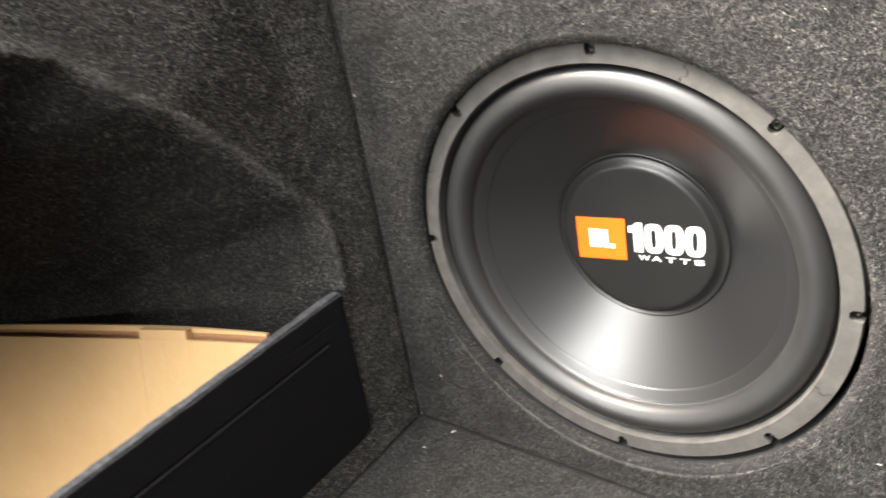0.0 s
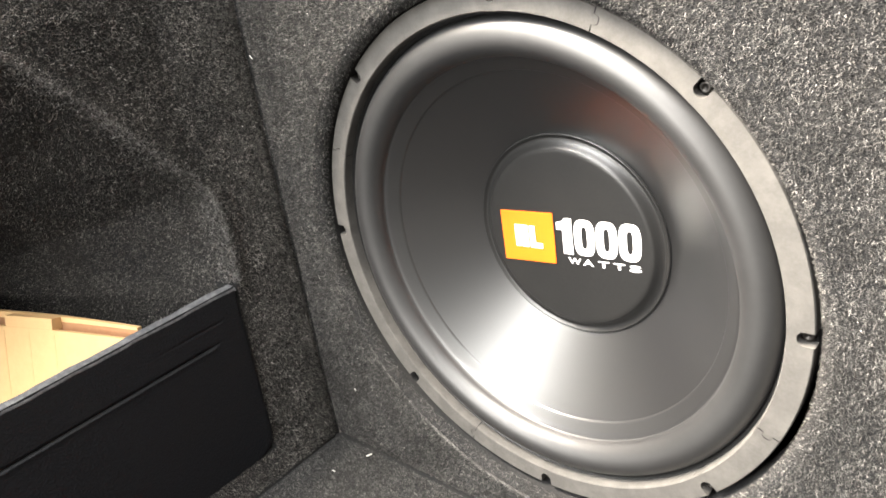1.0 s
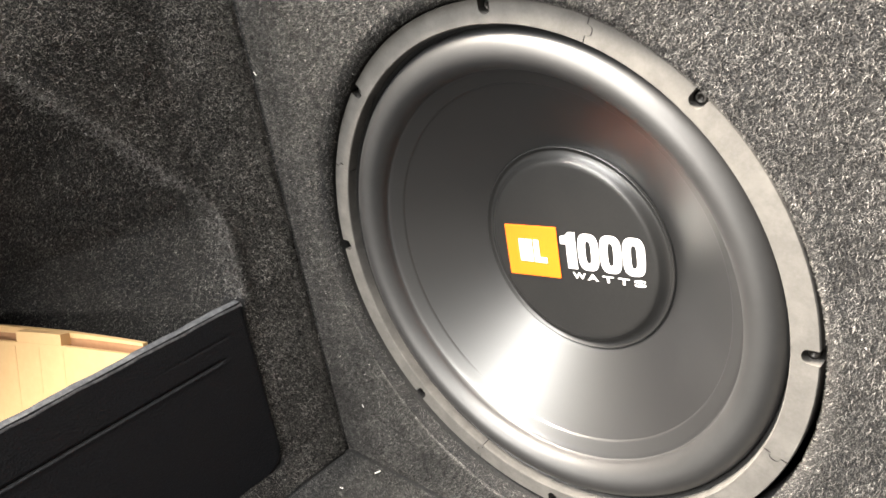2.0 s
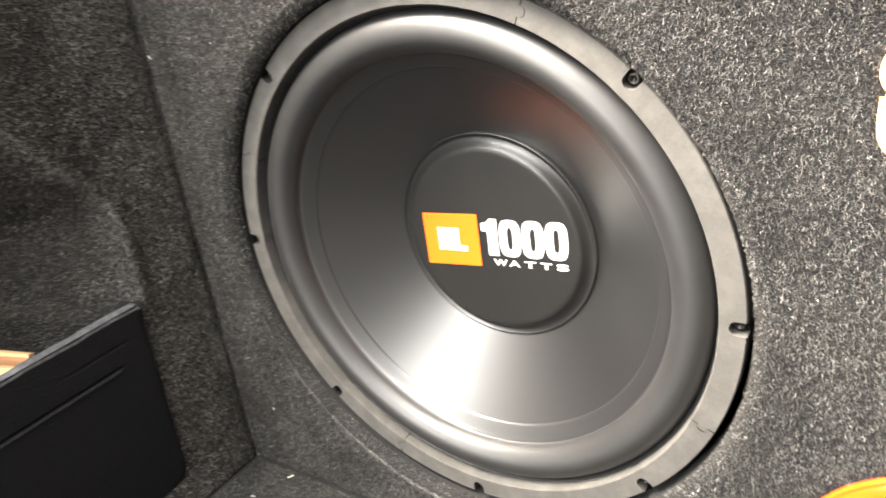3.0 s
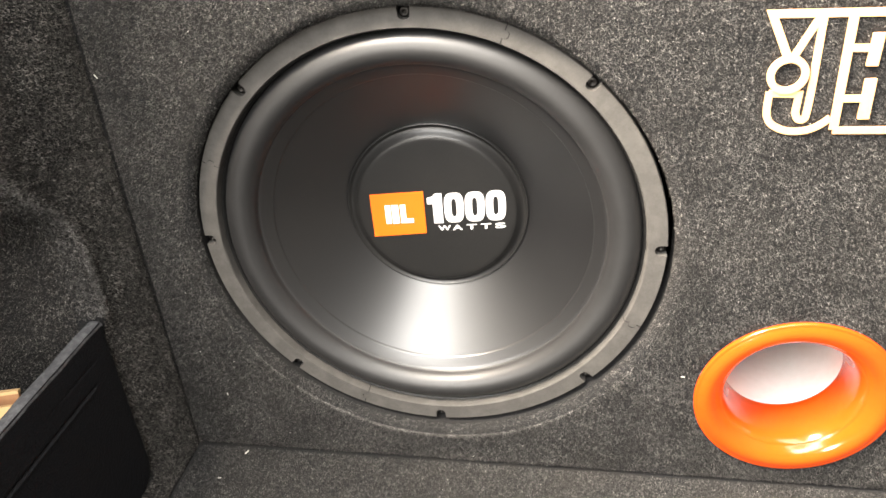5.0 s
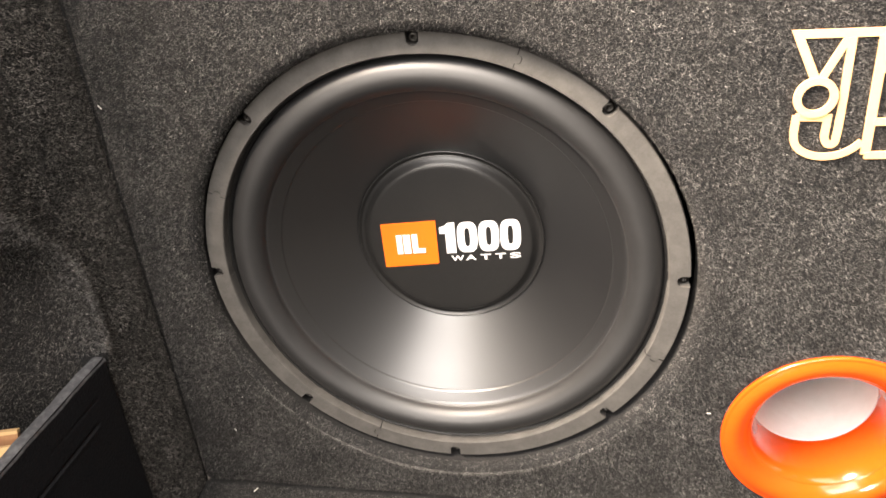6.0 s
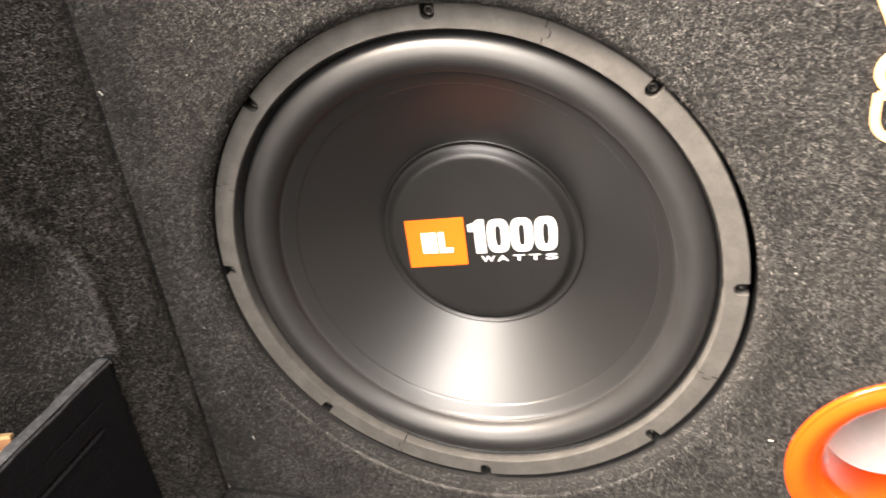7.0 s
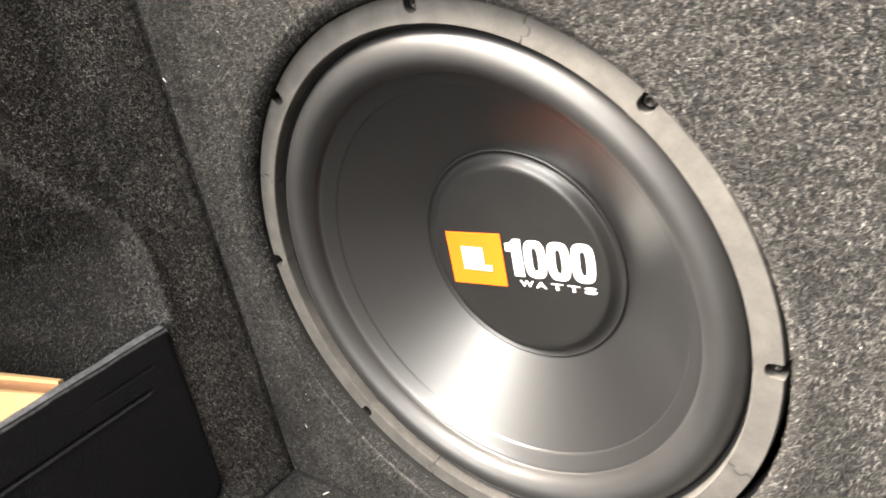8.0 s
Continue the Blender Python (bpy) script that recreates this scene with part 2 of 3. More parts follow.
def side_x(y, z):
    """The side lining's x over (y, z)."""
    x, d = plain_x(y, z), inside_by(y, z)
    d1 = np.clip(d - 0.001, 0, 1)
    sink = 0.55 * (1 - np.exp(-(1.5 * d1 + 4.5 * d1 * d1) / 0.55))
    return x - sink + 0.0042 * np.exp(-((d + 0.001) / 0.005) ** 2) * np.clip((np.asarray(z) - 0.15) / 0.02, 0, 1)


ys = sorted({*np.linspace(-0.0085, -0.0150, 14), *np.linspace(-0.016, -0.12, 56), *np.linspace(-0.12, -0.5, 96), *np.linspace(-0.5, -0.8, 8)}, reverse=True)
# Unseen above 0.45; the 0.70 top is set to shade the panel's left.
zs = [*np.linspace(-0.01, 0.44, 150), *np.linspace(0.46, 0.70, 10)]
Y, Z = np.meshgrid(ys, zs)
X = side_x(Y, Z)
tagged(part("wall_left", grid("wall_left", np.stack([X, Y, Z], -1).tolist(), CARPET)), "moulded charcoal carpet side lining with a deep hollow", "wall", kind="structure")

kick = [[(float(plain_x(y, z)) + 0.0004 - b, y, z) for z, b in ((0.0, 0), (0.006, 0), (0.012, 0), (0.018, 0), (0.0222, 0.0002), (0.0236, 0.0012), (0.0238, 0.012))] for y in (-0.0640, -0.0665, *np.linspace(-0.07, -0.8, 40))]
tagged(part("trim", grid("trim", kick, CARPET)), "carpeted kick strip under the trim board", "trim", kind="structure")
floor_ob = part("floor", solid("floor", -0.798, 0.80, -0.80, 0.50, -0.05, 0.0, CARPET, 0.004))
tagged(floor_ob, "flat boot floor under short charcoal carpet", "floor", kind="structure")
# Right side, outer side and sill are unseen, added to cut low ambient light.
tagged(part("wall_right", solid("wall_right", 0.78, 0.82, -0.80, 0.50, 0.003, 0.70, LINING)), "unseen dark side of the boot, added to cut low ambient light", "wall", kind="structure")
tagged(part("wall_outer", solid("wall_outer", -0.84, -0.80, -0.80, 0.50, -0.05, 0.70, LINING)), "unseen dark outer side of the boot, added behind the lining to cut ambient light", "wall", kind="structure")
tagged(part("wall_front", solid("wall_front", -0.208, 0.777, -0.86, -0.803, -0.05, 0.12, LINING, 0.01)), "unseen dark sill of the boot opening, added to cut low ambient light", "wall", kind="structure")
tagged(part("wall_back", solid("wall_back", -0.798, 0.777, 0.46, 0.50, 0.003, 0.80, LINING)), "dark backrest behind the speaker enclosure", "wall", kind="structure")
tagged(part("ceiling", solid("ceiling", -0.75, 0.777, 0.01, 0.457, 0.42, 0.44, LINING)), "dark underside of the parcel shelf", "ceiling", kind="structure")


# ---- the loudspeaker enclosure ----
EDGE_X, EDGE_LEAN, EDGE_Z = -0.2030, 0.0292, 0.0060


def baffle():
    """The carpeted front with rounded outer edges, a rounded recess for the driver and a hole for the port."""
    holes = [(RECESS_X, RECESS_Z, RECESS_R, LIP), (PORT_X, PORT_Z, 0.052, 0.002)]
    split = 0.1705
    verts, faces = [], []

    def field(cx, cz, x0, x1, z0, z1, r, lip, lean):
        n = 160
        rings = []
        for k in range(n):
            a = 2 * math.pi * (k + 0.5) / n
            s, c = math.sin(a), math.cos(a)
            t = min((x1 - cx) / s if s > 1e-9 else (x0 + lean * cz - cx) / (s - lean * c) if s - lean * c < -1e-9 else 9, (z1 - cz) / c if c > 1e-9 else (z0 - cz) / c if c < -1e-9 else 9)
            line = [(cx + t * s, FACE_Y, cz + t * c)]
            for q in range(7):
                b = math.pi / 2 * q / 6
                rr, yy = r + lip * (1 - math.sin(b)), FACE_Y + lip * (1 - math.cos(b))
                line.append((cx + rr * s, yy, cz + rr * c))
            line.append((cx + r * s, 0.018, cz + r * c))
            rings.append(line)
        for x, z in ((x0 + lean * z0, z0), (x1, z0), (x1, z1), (x0 + lean * z1, z1)):
            a = math.atan2(x - cx, z - cz) % (2 * math.pi)
            k = round(a / (2 * math.pi) * n - 0.5) % n
            rings[k][0] = (x, FACE_Y, z)
        o, w = len(verts), len(rings[0])
        for line in rings:
            verts.extend(line)
        for k in range(n):
            for j in range(w - 1):
                a, b = o + k * w + j, o + (k + 1) % n * w + j
                faces.append((a, a + 1, b + 1, b))

    field(*holes[0][:2], EDGE_X, split, EDGE_Z, TOP_Z, *holes[0][2:], EDGE_LEAN)
    field(*holes[1][:2], split, 0.74, EDGE_Z, TOP_Z, *holes[1][2:], 0.0)
    bends = [math.pi / 2 * q / 5 for q in range(6)]
    for line in ([[(x, FACE_Y + 0.005 * (1 - math.cos(b)), EDGE_Z - 0.005 * math.sin(b)) for b in bends] for x in np.linspace(EDGE_X, 0.74, 12)],
                 [[(EDGE_X + EDGE_LEAN * z - 0.004 * math.sin(b), FACE_Y + 0.005 * (1 - math.cos(b)), z) for b in bends] for z in np.linspace(TOP_Z, EDGE_Z, 12)]):
        o = len(verts)
        for row in line:
            verts.extend(row)
        for i in range(len(line) - 1):
            for j in range(5):
                a = o + 6 * i + j
                faces.append((a, a + 1, a + 7, a + 6))
    return mesh_from("front_panel", verts, faces, CARPET)


box = thing("speaker_enclosure", (0.25, 0.0, 0.0), "wide speaker enclosure covered in charcoal carpet on the boot floor", "speaker box")
for name, me in (("front_panel", baffle()),
                 ("top_panel", solid("top_panel", -0.2065, 0.74, -0.0085, 0.36, TOP_Z - 0.012, TOP_Z + 0.003, CARPET, 0.004)),
                 ("back_panel", solid("back_panel", -0.2065, 0.74, 0.345, 0.36, 0.002, TOP_Z - 0.014, CARPET)),
                 ("side_panel", solid("side_panel", -0.2095, -0.2067, -0.004, 0.343, 0.002, TOP_Z - 0.014, CARPET, 0.001)),
                 ("side_panel", solid("side_panel", 0.725, 0.739, -0.006, 0.343, 0.002, TOP_Z - 0.014, CARPET, 0.001))):
    ob = part(name, me, box)
    ob.location = (-0.25, 0, 0)


# ---- the driver ----
sub = thing("subwoofer", (0, 0, HUB_Z), "large black subwoofer with grey foam gasket and printed dust cap", "speaker")
GASKET_IN, GASKET_OUT = 0.1433, 0.1556
NOTCHES = [0.3, 44.2, 90.2, 134.8, 180.0, 224.9, 270.2, 315.6]


def outer_radius(a):
    """The gasket's outer radius at an angle in degrees, with a round-ended slot at each screw."""
    for c in NOTCHES:
        off = abs((a - c + 180) % 360 - 180) * math.pi / 180 * 0.152
        if off < 0.0036:
            return 0.1512 - math.sqrt(max(0.0036**2 - off**2, 0)) * 0.9
    return GASKET_OUT


def gasket_segment(a0, a1):
    """One quarter of the ring, with a tongue at one end and its socket at the other."""
    angles = {a0, a1, *np.arange(a0, a1, 0.9)}
    for c in NOTCHES:
        for turn in (0, 360):
            if a0 < c + turn < a1:
                hw = 0.0036 / 0.152 * 180 / math.pi
                angles |= {c + turn + hw * f for f in (-1.001, -0.999, -0.95, -0.85, -0.7, -0.5, -0.25, 0, 0.25, 0.5, 0.7, 0.85, 0.95, 0.999, 1.001)}
    angles = sorted(angles)
    cross = [(-0.06, 0.0068), (-0.01, 0.0007), (0.03, 0.0), *[(v, 0.0) for v in (0.15, 0.295, 0.302, 0.31, 0.34, 0.40, 0.5, 0.60, 0.66, 0.69, 0.698, 0.705, 0.85)], (0.96, 0.0), (1, 0.0008), (1, 0.0065)]
    rows = []
    for a in angles:
        row = []
        ends = max(0, 1 - min(a - a0, a1 - a) / 3)
        for v, y in cross:
            tongue = 1.15 * ends * math.sqrt(max(1 - (abs(v - 0.5) / 0.2) ** 4, 0))
            q = math.radians(a + tongue)
            r = GASKET_IN + v * (outer_radius(a % 360) - GASKET_IN)
            row.append((r * math.sin(q), y, r * math.cos(q)))
        rows.append(row)
    return grid("gasket_segment", rows, GASKET, smooth=False)


part("basket", lathe("basket", [(0.1556, 0.0175), (0.1555, 0.0075), (0.1550, 0.0066), (0.1425, 0.0066), (0.1413, 0.0072), (0.1408, 0.0098), (0.1385, 0.0112)], STEEL), sub, "black pressed-steel rim")
JOINTS = [22.2, 113.0, 202.5, 293.0, 382.2]
for a0, a1 in zip(JOINTS, JOINTS[1:]):
    part("gasket_segment", gasket_segment(a0 + 0.11, a1 - 0.11), sub, "grey foam gasket piece")
roll = [(0.1416, 0.0092), (0.1410, 0.0102), (0.1406, 0.0106)]
for k in range(1, 28):
    b = math.pi * k / 28
    roll.append((0.1299 + 0.0107 * math.cos(b), 0.0108 - 0.0100 * math.sin(b) + 0.0010 * (k / 28)))
roll += [(0.1190, 0.0122), (0.1186, 0.0126), (0.1180, 0.0130)]
skirt = [(0.1187, 0.0126), (0.1180, 0.0128), (0.1165, 0.0138), (0.1140, 0.0157), (0.1112, 0.0178), (0.1107, 0.0182), (0.1103, 0.0189), (0.1099, 0.0200)]
part("surround", lathe("surround", roll, RUBBER), sub, "black half-roll rubber surround")
part("skirt", lathe("skirt", skirt, SKIRT), sub, "black glued skirt of the surround")
cone = [(0.1112 - 0.0454 * t, 0.0186 + 0.0326 * t + 0.0008 * math.sin(math.pi * t)) for t in np.linspace(0, 1, 28)]
part("cone", lathe("cone", cone, CONE), sub, "glossy black coated cone")
cap = [(0.0659, 0.0515), (0.0656, 0.0501), (0.0652, 0.0497), (0.0648, 0.0497), (0.0643, 0.0501), (0.0636, 0.0509), (0.0628, 0.0513), (0.0618, 0.0511), (0.0604, 0.0503), (0.0590, 0.0490), (0.0580, 0.0480), (0.0574, 0.0475), (0.0566, 0.0472), (0.0545, 0.0471)]
cap += [(0.0545 * t, 0.0471 + 0.0002 * (1 - t * t)) for t in (0.9, 0.75, 0.6, 0.4, 0.2, 0.01)]
dust_cap = part("dust_cap", lathe("dust_cap", cap, CAP), sub, "matt black dust cap with print")
SLOPE = Matrix(((0.9956, 0, 0, 0), (0, 1, 0, 0), (0.075, 0, 1, 0), (0, 0, 0, 1)))


def cap_sheet(name, outline, mat, y):
    """A thin printed patch on the cap from an outline (x, z), drawn on the slant of the print."""
    n = len(outline)
    pts = [SLOPE @ Vector((x, 0, z)) for x, z in outline]
    verts = [(p.x, y, p.z) for p in pts] + [(p.x, y + 0.0004, p.z) for p in pts]
    faces = [tuple(range(n))] + [(i, n + i, n + (i + 1) % n, (i + 1) % n) for i in range(n)]
    return mesh_from(name, verts, faces, mat, False)


PRINT_Y = 0.0467
part("label_plate", cap_sheet("label_plate", [(-0.0478, 0.0160), (-0.0478, -0.0185), (-0.0083, -0.0175), (-0.0083, 0.0165)], ORANGE_INK, PRINT_Y), dust_cap, "orange printed rectangle with white mark")
for x0, x1, z0, z1, skew in ((-0.0375, -0.0335, -0.008, 0.007, 0.0), (-0.0325, -0.0275, -0.008, 0.007, 0.0), (-0.0262, -0.0222, -0.008, 0.007, 0.0), (-0.0222, -0.0170, -0.008, -0.0045, 0.0)):
    part("label_mark", cap_sheet("label_mark", [(x0, z1), (x0, z0), (x1, z0), (x1, z1)], WHITE_INK, PRINT_Y - 0.0006), dust_cap, "white printed bar")


def lettering(text, x0, x1, z0, z1, mat, bold):
    """Printed characters fitted to a box on the cap."""
    data = bpy.data.curves.new("lettering", "FONT")
    data.body, data.extrude, data.offset = text, 0.0, bold
    data.resolution_u = 6
    tmp = bpy.data.objects.new("lettering", data)
    scene.collection.objects.link(tmp)
    bpy.context.view_layer.update()
    me = bpy.data.meshes.new_from_object(tmp.evaluated_get(bpy.context.evaluated_depsgraph_get()))
    bpy.data.objects.remove(tmp)
    co = np.empty(3 * len(me.vertices))
    me.vertices.foreach_get("co", co)
    co = co.reshape(-1, 3)
    low, high = co.min(0), co.max(0)
    x = x0 + (co[:, 0] - low[0]) / (high[0] - low[0]) * (x1 - x0)
    z = z0 + (co[:, 1] - low[1]) / (high[1] - low[1]) * (z1 - z0)
    out = np.stack([0.9956 * x, np.full(len(x), PRINT_Y), 0.075 * x + z], 1)
    me.vertices.foreach_set("co", out.ravel())
    me.update()
    me.materials.clear()
    me.materials.append(mat)
    return me


def zero(x0, x1, z0, z1):
    """A tall bold 0: a rounded slab with a slim slot."""
    cx, cz, w, h, n = (x0 + x1) / 2, (z0 + z1) / 2, (x1 - x0) / 2, (z1 - z0) / 2, 48
    verts = []
    for rx, rz, power in ((w, h, 3.2), (w * 0.27, h * 0.60, 3.0)):
        for k in range(n):
            a = 2 * math.pi * k / n
            c, q = math.cos(a), math.sin(a)
            x = cx + rx * math.copysign(abs(c) ** (2 / power), c)
            z = cz + rz * math.copysign(abs(q) ** (2 / power), q)
            verts.append((0.9956 * x, PRINT_Y, 0.075 * x + z))
    return mesh_from("numeral", verts, [(k, (k + 1) % n, n + (k + 1) % n, n + k) for k in range(n)], WHITE_INK, False)


ONE = [(0.0000, 0.0140), (-0.0020, 0.0118), (-0.0060, 0.0108), (-0.0060, 0.0060), (-0.0020, 0.0060), (-0.0020, -0.0098), (0.0048, -0.0098), (0.0048, 0.0140)]
part("numeral", cap_sheet("numeral", ONE, WHITE_INK, PRINT_Y), dust_cap, "bold white printed numeral")
for a, b in ((0.0062, 0.0203), (0.0212, 0.0353), (0.0362, 0.0503)):
    part("numeral", zero(a, b, -0.0098, 0.0140), dust_cap, "bold white printed numeral")
for k, ch in enumerate("WATTS"):
    a = 0.0008 + k * 0.0104
    part("letter", lettering(ch, a, a + (0.0092 if k == 0 else 0.0074), -0.0162, -0.0120, WHITE_INK, 0.02), dust_cap, "small white printed letter")

screw_me = lathe("screw", [(0.0034, 0.0065), (0.0033, 0.0045), (0.0026, 0.0036), (0.0012, 0.0034), (0.0010, 0.0046), (0.0001, 0.0046)], SCREW, 20)
for a in NOTCHES:
    q = math.radians(a)
    ob = part("screw", screw_me, sub, "small steel screw")
    ob.location = (0.1515 * math.sin(q), 0.0, 0.1515 * math.cos(q))

# ---- the port ----
port = thing("bass_port", (PORT_X, FACE_Y, PORT_Z), "glossy orange flared plastic bass port with white pipe", "port")
flare = [(0.0640, 0.001), (0.0647, -0.0006), (0.0647, -0.0020), (0.0643, -0.0028), (0.0636, -0.0031), (0.0628, -0.0030), (0.0622, -0.0033), (0.0600, -0.0044), (0.0575, -0.0050), (0.0550, -0.0048), (0.0525, -0.0038),
         (0.0500, -0.0020), (0.0480, 0.0002), (0.0468, 0.0022), (0.0464, 0.0027), (0.0458, 0.0028), (0.0450, 0.0040), (0.0436, 0.0068), (0.0422, 0.0110), (0.0412, 0.0160), (0.0405, 0.0220), (0.0401, 0.0300), (0.0400, 0.0370), (0.0402, 0.0375), (0.0412, 0.0375)]
part("flare", lathe("flare", flare, PORT, 128), port, "glossy orange trumpet-shaped ring")
part("pipe", lathe("pipe", [(0.0412, 0.0377), (0.0407, 0.0378), (0.0405, 0.040), (0.0405, 0.20), (0.0413, 0.20)], PIPE, 96), port, "white plastic pipe")

# ---- the outlined emblem on the carpet ----
emblem = thing("emblem", (0.225, FACE_Y, 0.31), "cream vinyl outline emblem stuck on charcoal carpet", "emblem")
STROKES = {
    "wedge": [(0.2046, 0.3171), (0.1933, 0.3409), (0.262, 0.3403)],
    "wedge_side": [(0.2063, 0.3173), (0.2160, 0.3385)],
    "hook_inner": [(0.1975, 0.2991), (0.2127, 0.2985), (0.2125, 0.2882), (0.2138, 0.2846), (0.2168, 0.2837), (0.2187, 0.2865), (0.2178, 0.3385)],
    "hook_outer": [(0.1978, 0.3000), (0.1977, 0.2883), (0.1992, 0.2840), (0.2018, 0.2810), (0.2089, 0.2775), (0.2188, 0.2775), (0.2261, 0.2808), (0.2306, 0.2853)],
    "stem": [(0.2318, 0.3392), (0.2332, 0.2786)],
    "bar": [(0.2344, 0.3228), (0.2462, 0.3225)],
    "lower_bar": [(0.2343, 0.2959), (0.2438, 0.2958)],
    "base_line": [(0.2330, 0.2780), (0.262, 0.2781)],
    "block": [(0.2452, 0.3302), (0.2451, 0.3134)],
    "lower_block": [(0.2462, 0.3065), (0.2467, 0.2846)],
}


WIDTHS = {"wedge": 0.0042, "block": 0.0056, "lower_block": 0.0056, "stem": 0.0044}


def smoothed(pts, rounds=3):
    """Cuts the corners of an open line, so that its bends run round."""
    for _ in range(rounds):
        out = [pts[0]]
        for p, q in zip(pts, pts[1:]):
            out += [(0.75 * p[0] + 0.25 * q[0], 0.75 * p[1] + 0.25 * q[1]), (0.25 * p[0] + 0.75 * q[0], 0.25 * p[1] + 0.75 * q[1])]
        pts = out + [pts[-1]]
    return pts


for n, (name, pts) in enumerate(STROKES.items()):
    line = smoothed(pts) if name == "hook_outer" else [*pts[:2], *smoothed(pts[2:])] if name == "hook_inner" else pts
    ob = part(name, strip(name, line, WIDTHS.get(name, 0.0037), 0.0009 + 0.00009 * n, VINYL), emblem)
    ob.location = (-0.225, -0.0006, -0.31)
ring = strip("ring", [(0.2054 + 0.0085 * math.cos(a), 0.3093 + 0.0085 * math.sin(a)) for a in np.linspace(0, 2 * math.pi, 40, endpoint=False)], 0.0036, 0.0019, VINYL, True)
part("ring", ring, emblem).location = (-0.225, -0.0006, -0.31)

# ---- the trim board in the side ----
board = thing("trim_board", (-0.2135, -0.25, 0.022), "black leatherette trim board with pressed grooves and worn edge", "trim board")
TRIM_TOP, TRIM_LOW, TRIM_FACE = 0.1655, 0.0235, -0.2108


def board_edge(z):
    """y of the board's inner end at height z: a straight end with a rounded foot."""
    y = -0.0592 - 0.0045 * (TRIM_TOP - z) / 0.14
    r = 0.018
    h = z - TRIM_LOW
    return y - (r - math.sqrt(max(r * r - (r - h) ** 2, 0)) if h < r else 0)


def board_face():
    zz = sorted({*np.linspace(TRIM_LOW, TRIM_LOW + 0.018, 12), *np.linspace(TRIM_LOW + 0.018, TRIM_TOP, 40), *np.linspace(0.1275, 0.1335, 13), *np.linspace(0.1435, 0.1475, 9)})
    rows = []
    for z in zz:
        e = board_edge(z)
        row = []
        for y in [e, e - 0.0006, e - 0.0018, *np.linspace(e - 0.004, -0.10, 24), *np.linspace(-0.105, -0.46, 30)]:
            x = TRIM_FACE - (0.0015 if y == e else 0.0004 if y > e - 0.001 else 0)
            run = min(max((-0.083 - y) / 0.004, 0), 1)
            x -= 0.0016 * run * math.exp(-((z - 0.1305) / 0.0011) ** 2)
            x += 0.0004 * run * math.exp(-((z - 0.1283) / 0.0010) ** 2)
            faint = min(max((-0.074 - y) / 0.004, 0), 1) * min(max((y + 0.128) / 0.02, 0), 1)
            x -= 0.0005 * faint * math.exp(-((z - 0.1455) / 0.0009) ** 2)
            row.append((x + 0.2135, y + 0.25, z - 0.022))
        rows.append(row)
    return grid("panel", rows, LEATHERETTE)


part("panel", board_face(), board, "black grained leatherette face")
edge_rows = []
for y in [-0.0592, -0.0605, *np.linspace(-0.064, -0.46, 60)]:
    wob = 0.0003 * math.sin(y * 130) + 0.0002 * math.sin(y * 311)
    drop = 0.0012 if y > -0.060 else 0
    edge_rows.append([(x + 0.2135, y + 0.25, z - 0.022 + wob - drop) for x, z in ((TRIM_FACE + 0.0001, TRIM_TOP - 0.0030), (TRIM_FACE + 0.0002, TRIM_TOP - 0.0016), (TRIM_FACE - 0.0002, TRIM_TOP - 0.0006), (TRIM_FACE - 0.0012, TRIM_TOP + 0.0002), (TRIM_FACE - 0.0026, TRIM_TOP + 0.0006), (TRIM_FACE - 0.0062, TRIM_TOP + 0.0006), (TRIM_FACE - 0.0080, TRIM_TOP - 0.0002), (TRIM_FACE - 0.0084, TRIM_TOP - 0.004), (TRIM_FACE - 0.0084, 0.03))])
part("edge_strip", grid("edge_strip", edge_rows, EDGE), board, "scuffed grey fabric edge")

# ---- the carton in the hollow ----
ALONG = Vector((-0.937, -0.349, 0)).normalized()
carton = thing("cardboard_box", (-0.30, -0.15, 0.003), "brown cardboard box with slotted flap leaning in the hollow", "box")
START = Vector((-0.2205, -0.1365, 0.1645))
DOWN = Vector((0.11, -0.31, -1.0)).normalized()
LEAN_IN = 0.17
BACK = DOWN.cross(ALONG).normalized()
if BACK.y < 0:
    BACK = -BACK


def board_sheet(name, u0, u1, v0, v1, w, thick, mat, bow=0.0, n=14):
    """A piece of corrugated board: u along the top edge, v down the face, w back from it."""
    verts, faces = [], []
    for layer in (0, 1):
        for i in range(n + 1):
            u = u0 + (u1 - u0) * i / n
            lift = bow * math.sin(math.pi * i / n)
            dip = 0.0022 * max(0, 1 - u / 0.085) ** 1.6
            for v in (v0 - lift + dip, v1 + (dip if v1 < 0.01 else 0)):
                verts.append(START + ALONG * max(u, LEAN_IN * v) + DOWN * v + BACK * (w + layer * thick) - Vector((-0.30, -0.15, 0.003)))
    k = 2 * (n + 1)
    for i in range(n):
        a = 2 * i
        faces += [(a, a + 1, a + 3, a + 2), (k + a, k + a + 2, k + a + 3, k + a + 1), (a, a + 2, k + a + 2, k + a), (a + 1, k + a + 1, k + a + 3, a + 3)]
    faces += [(0, k, k + 1, 1), (k - 2, k - 1, 2 * k - 1, 2 * k - 2)]
    return mesh_from(name, verts, faces, mat, False)


part("front_face", board_sheet("front_face", 0.0, 0.34, 0.0, 0.164, 0.0, 0.003, CARD), carton, "plain brown cardboard face with creases")
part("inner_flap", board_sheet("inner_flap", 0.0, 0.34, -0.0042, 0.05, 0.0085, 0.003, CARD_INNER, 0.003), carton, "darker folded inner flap")
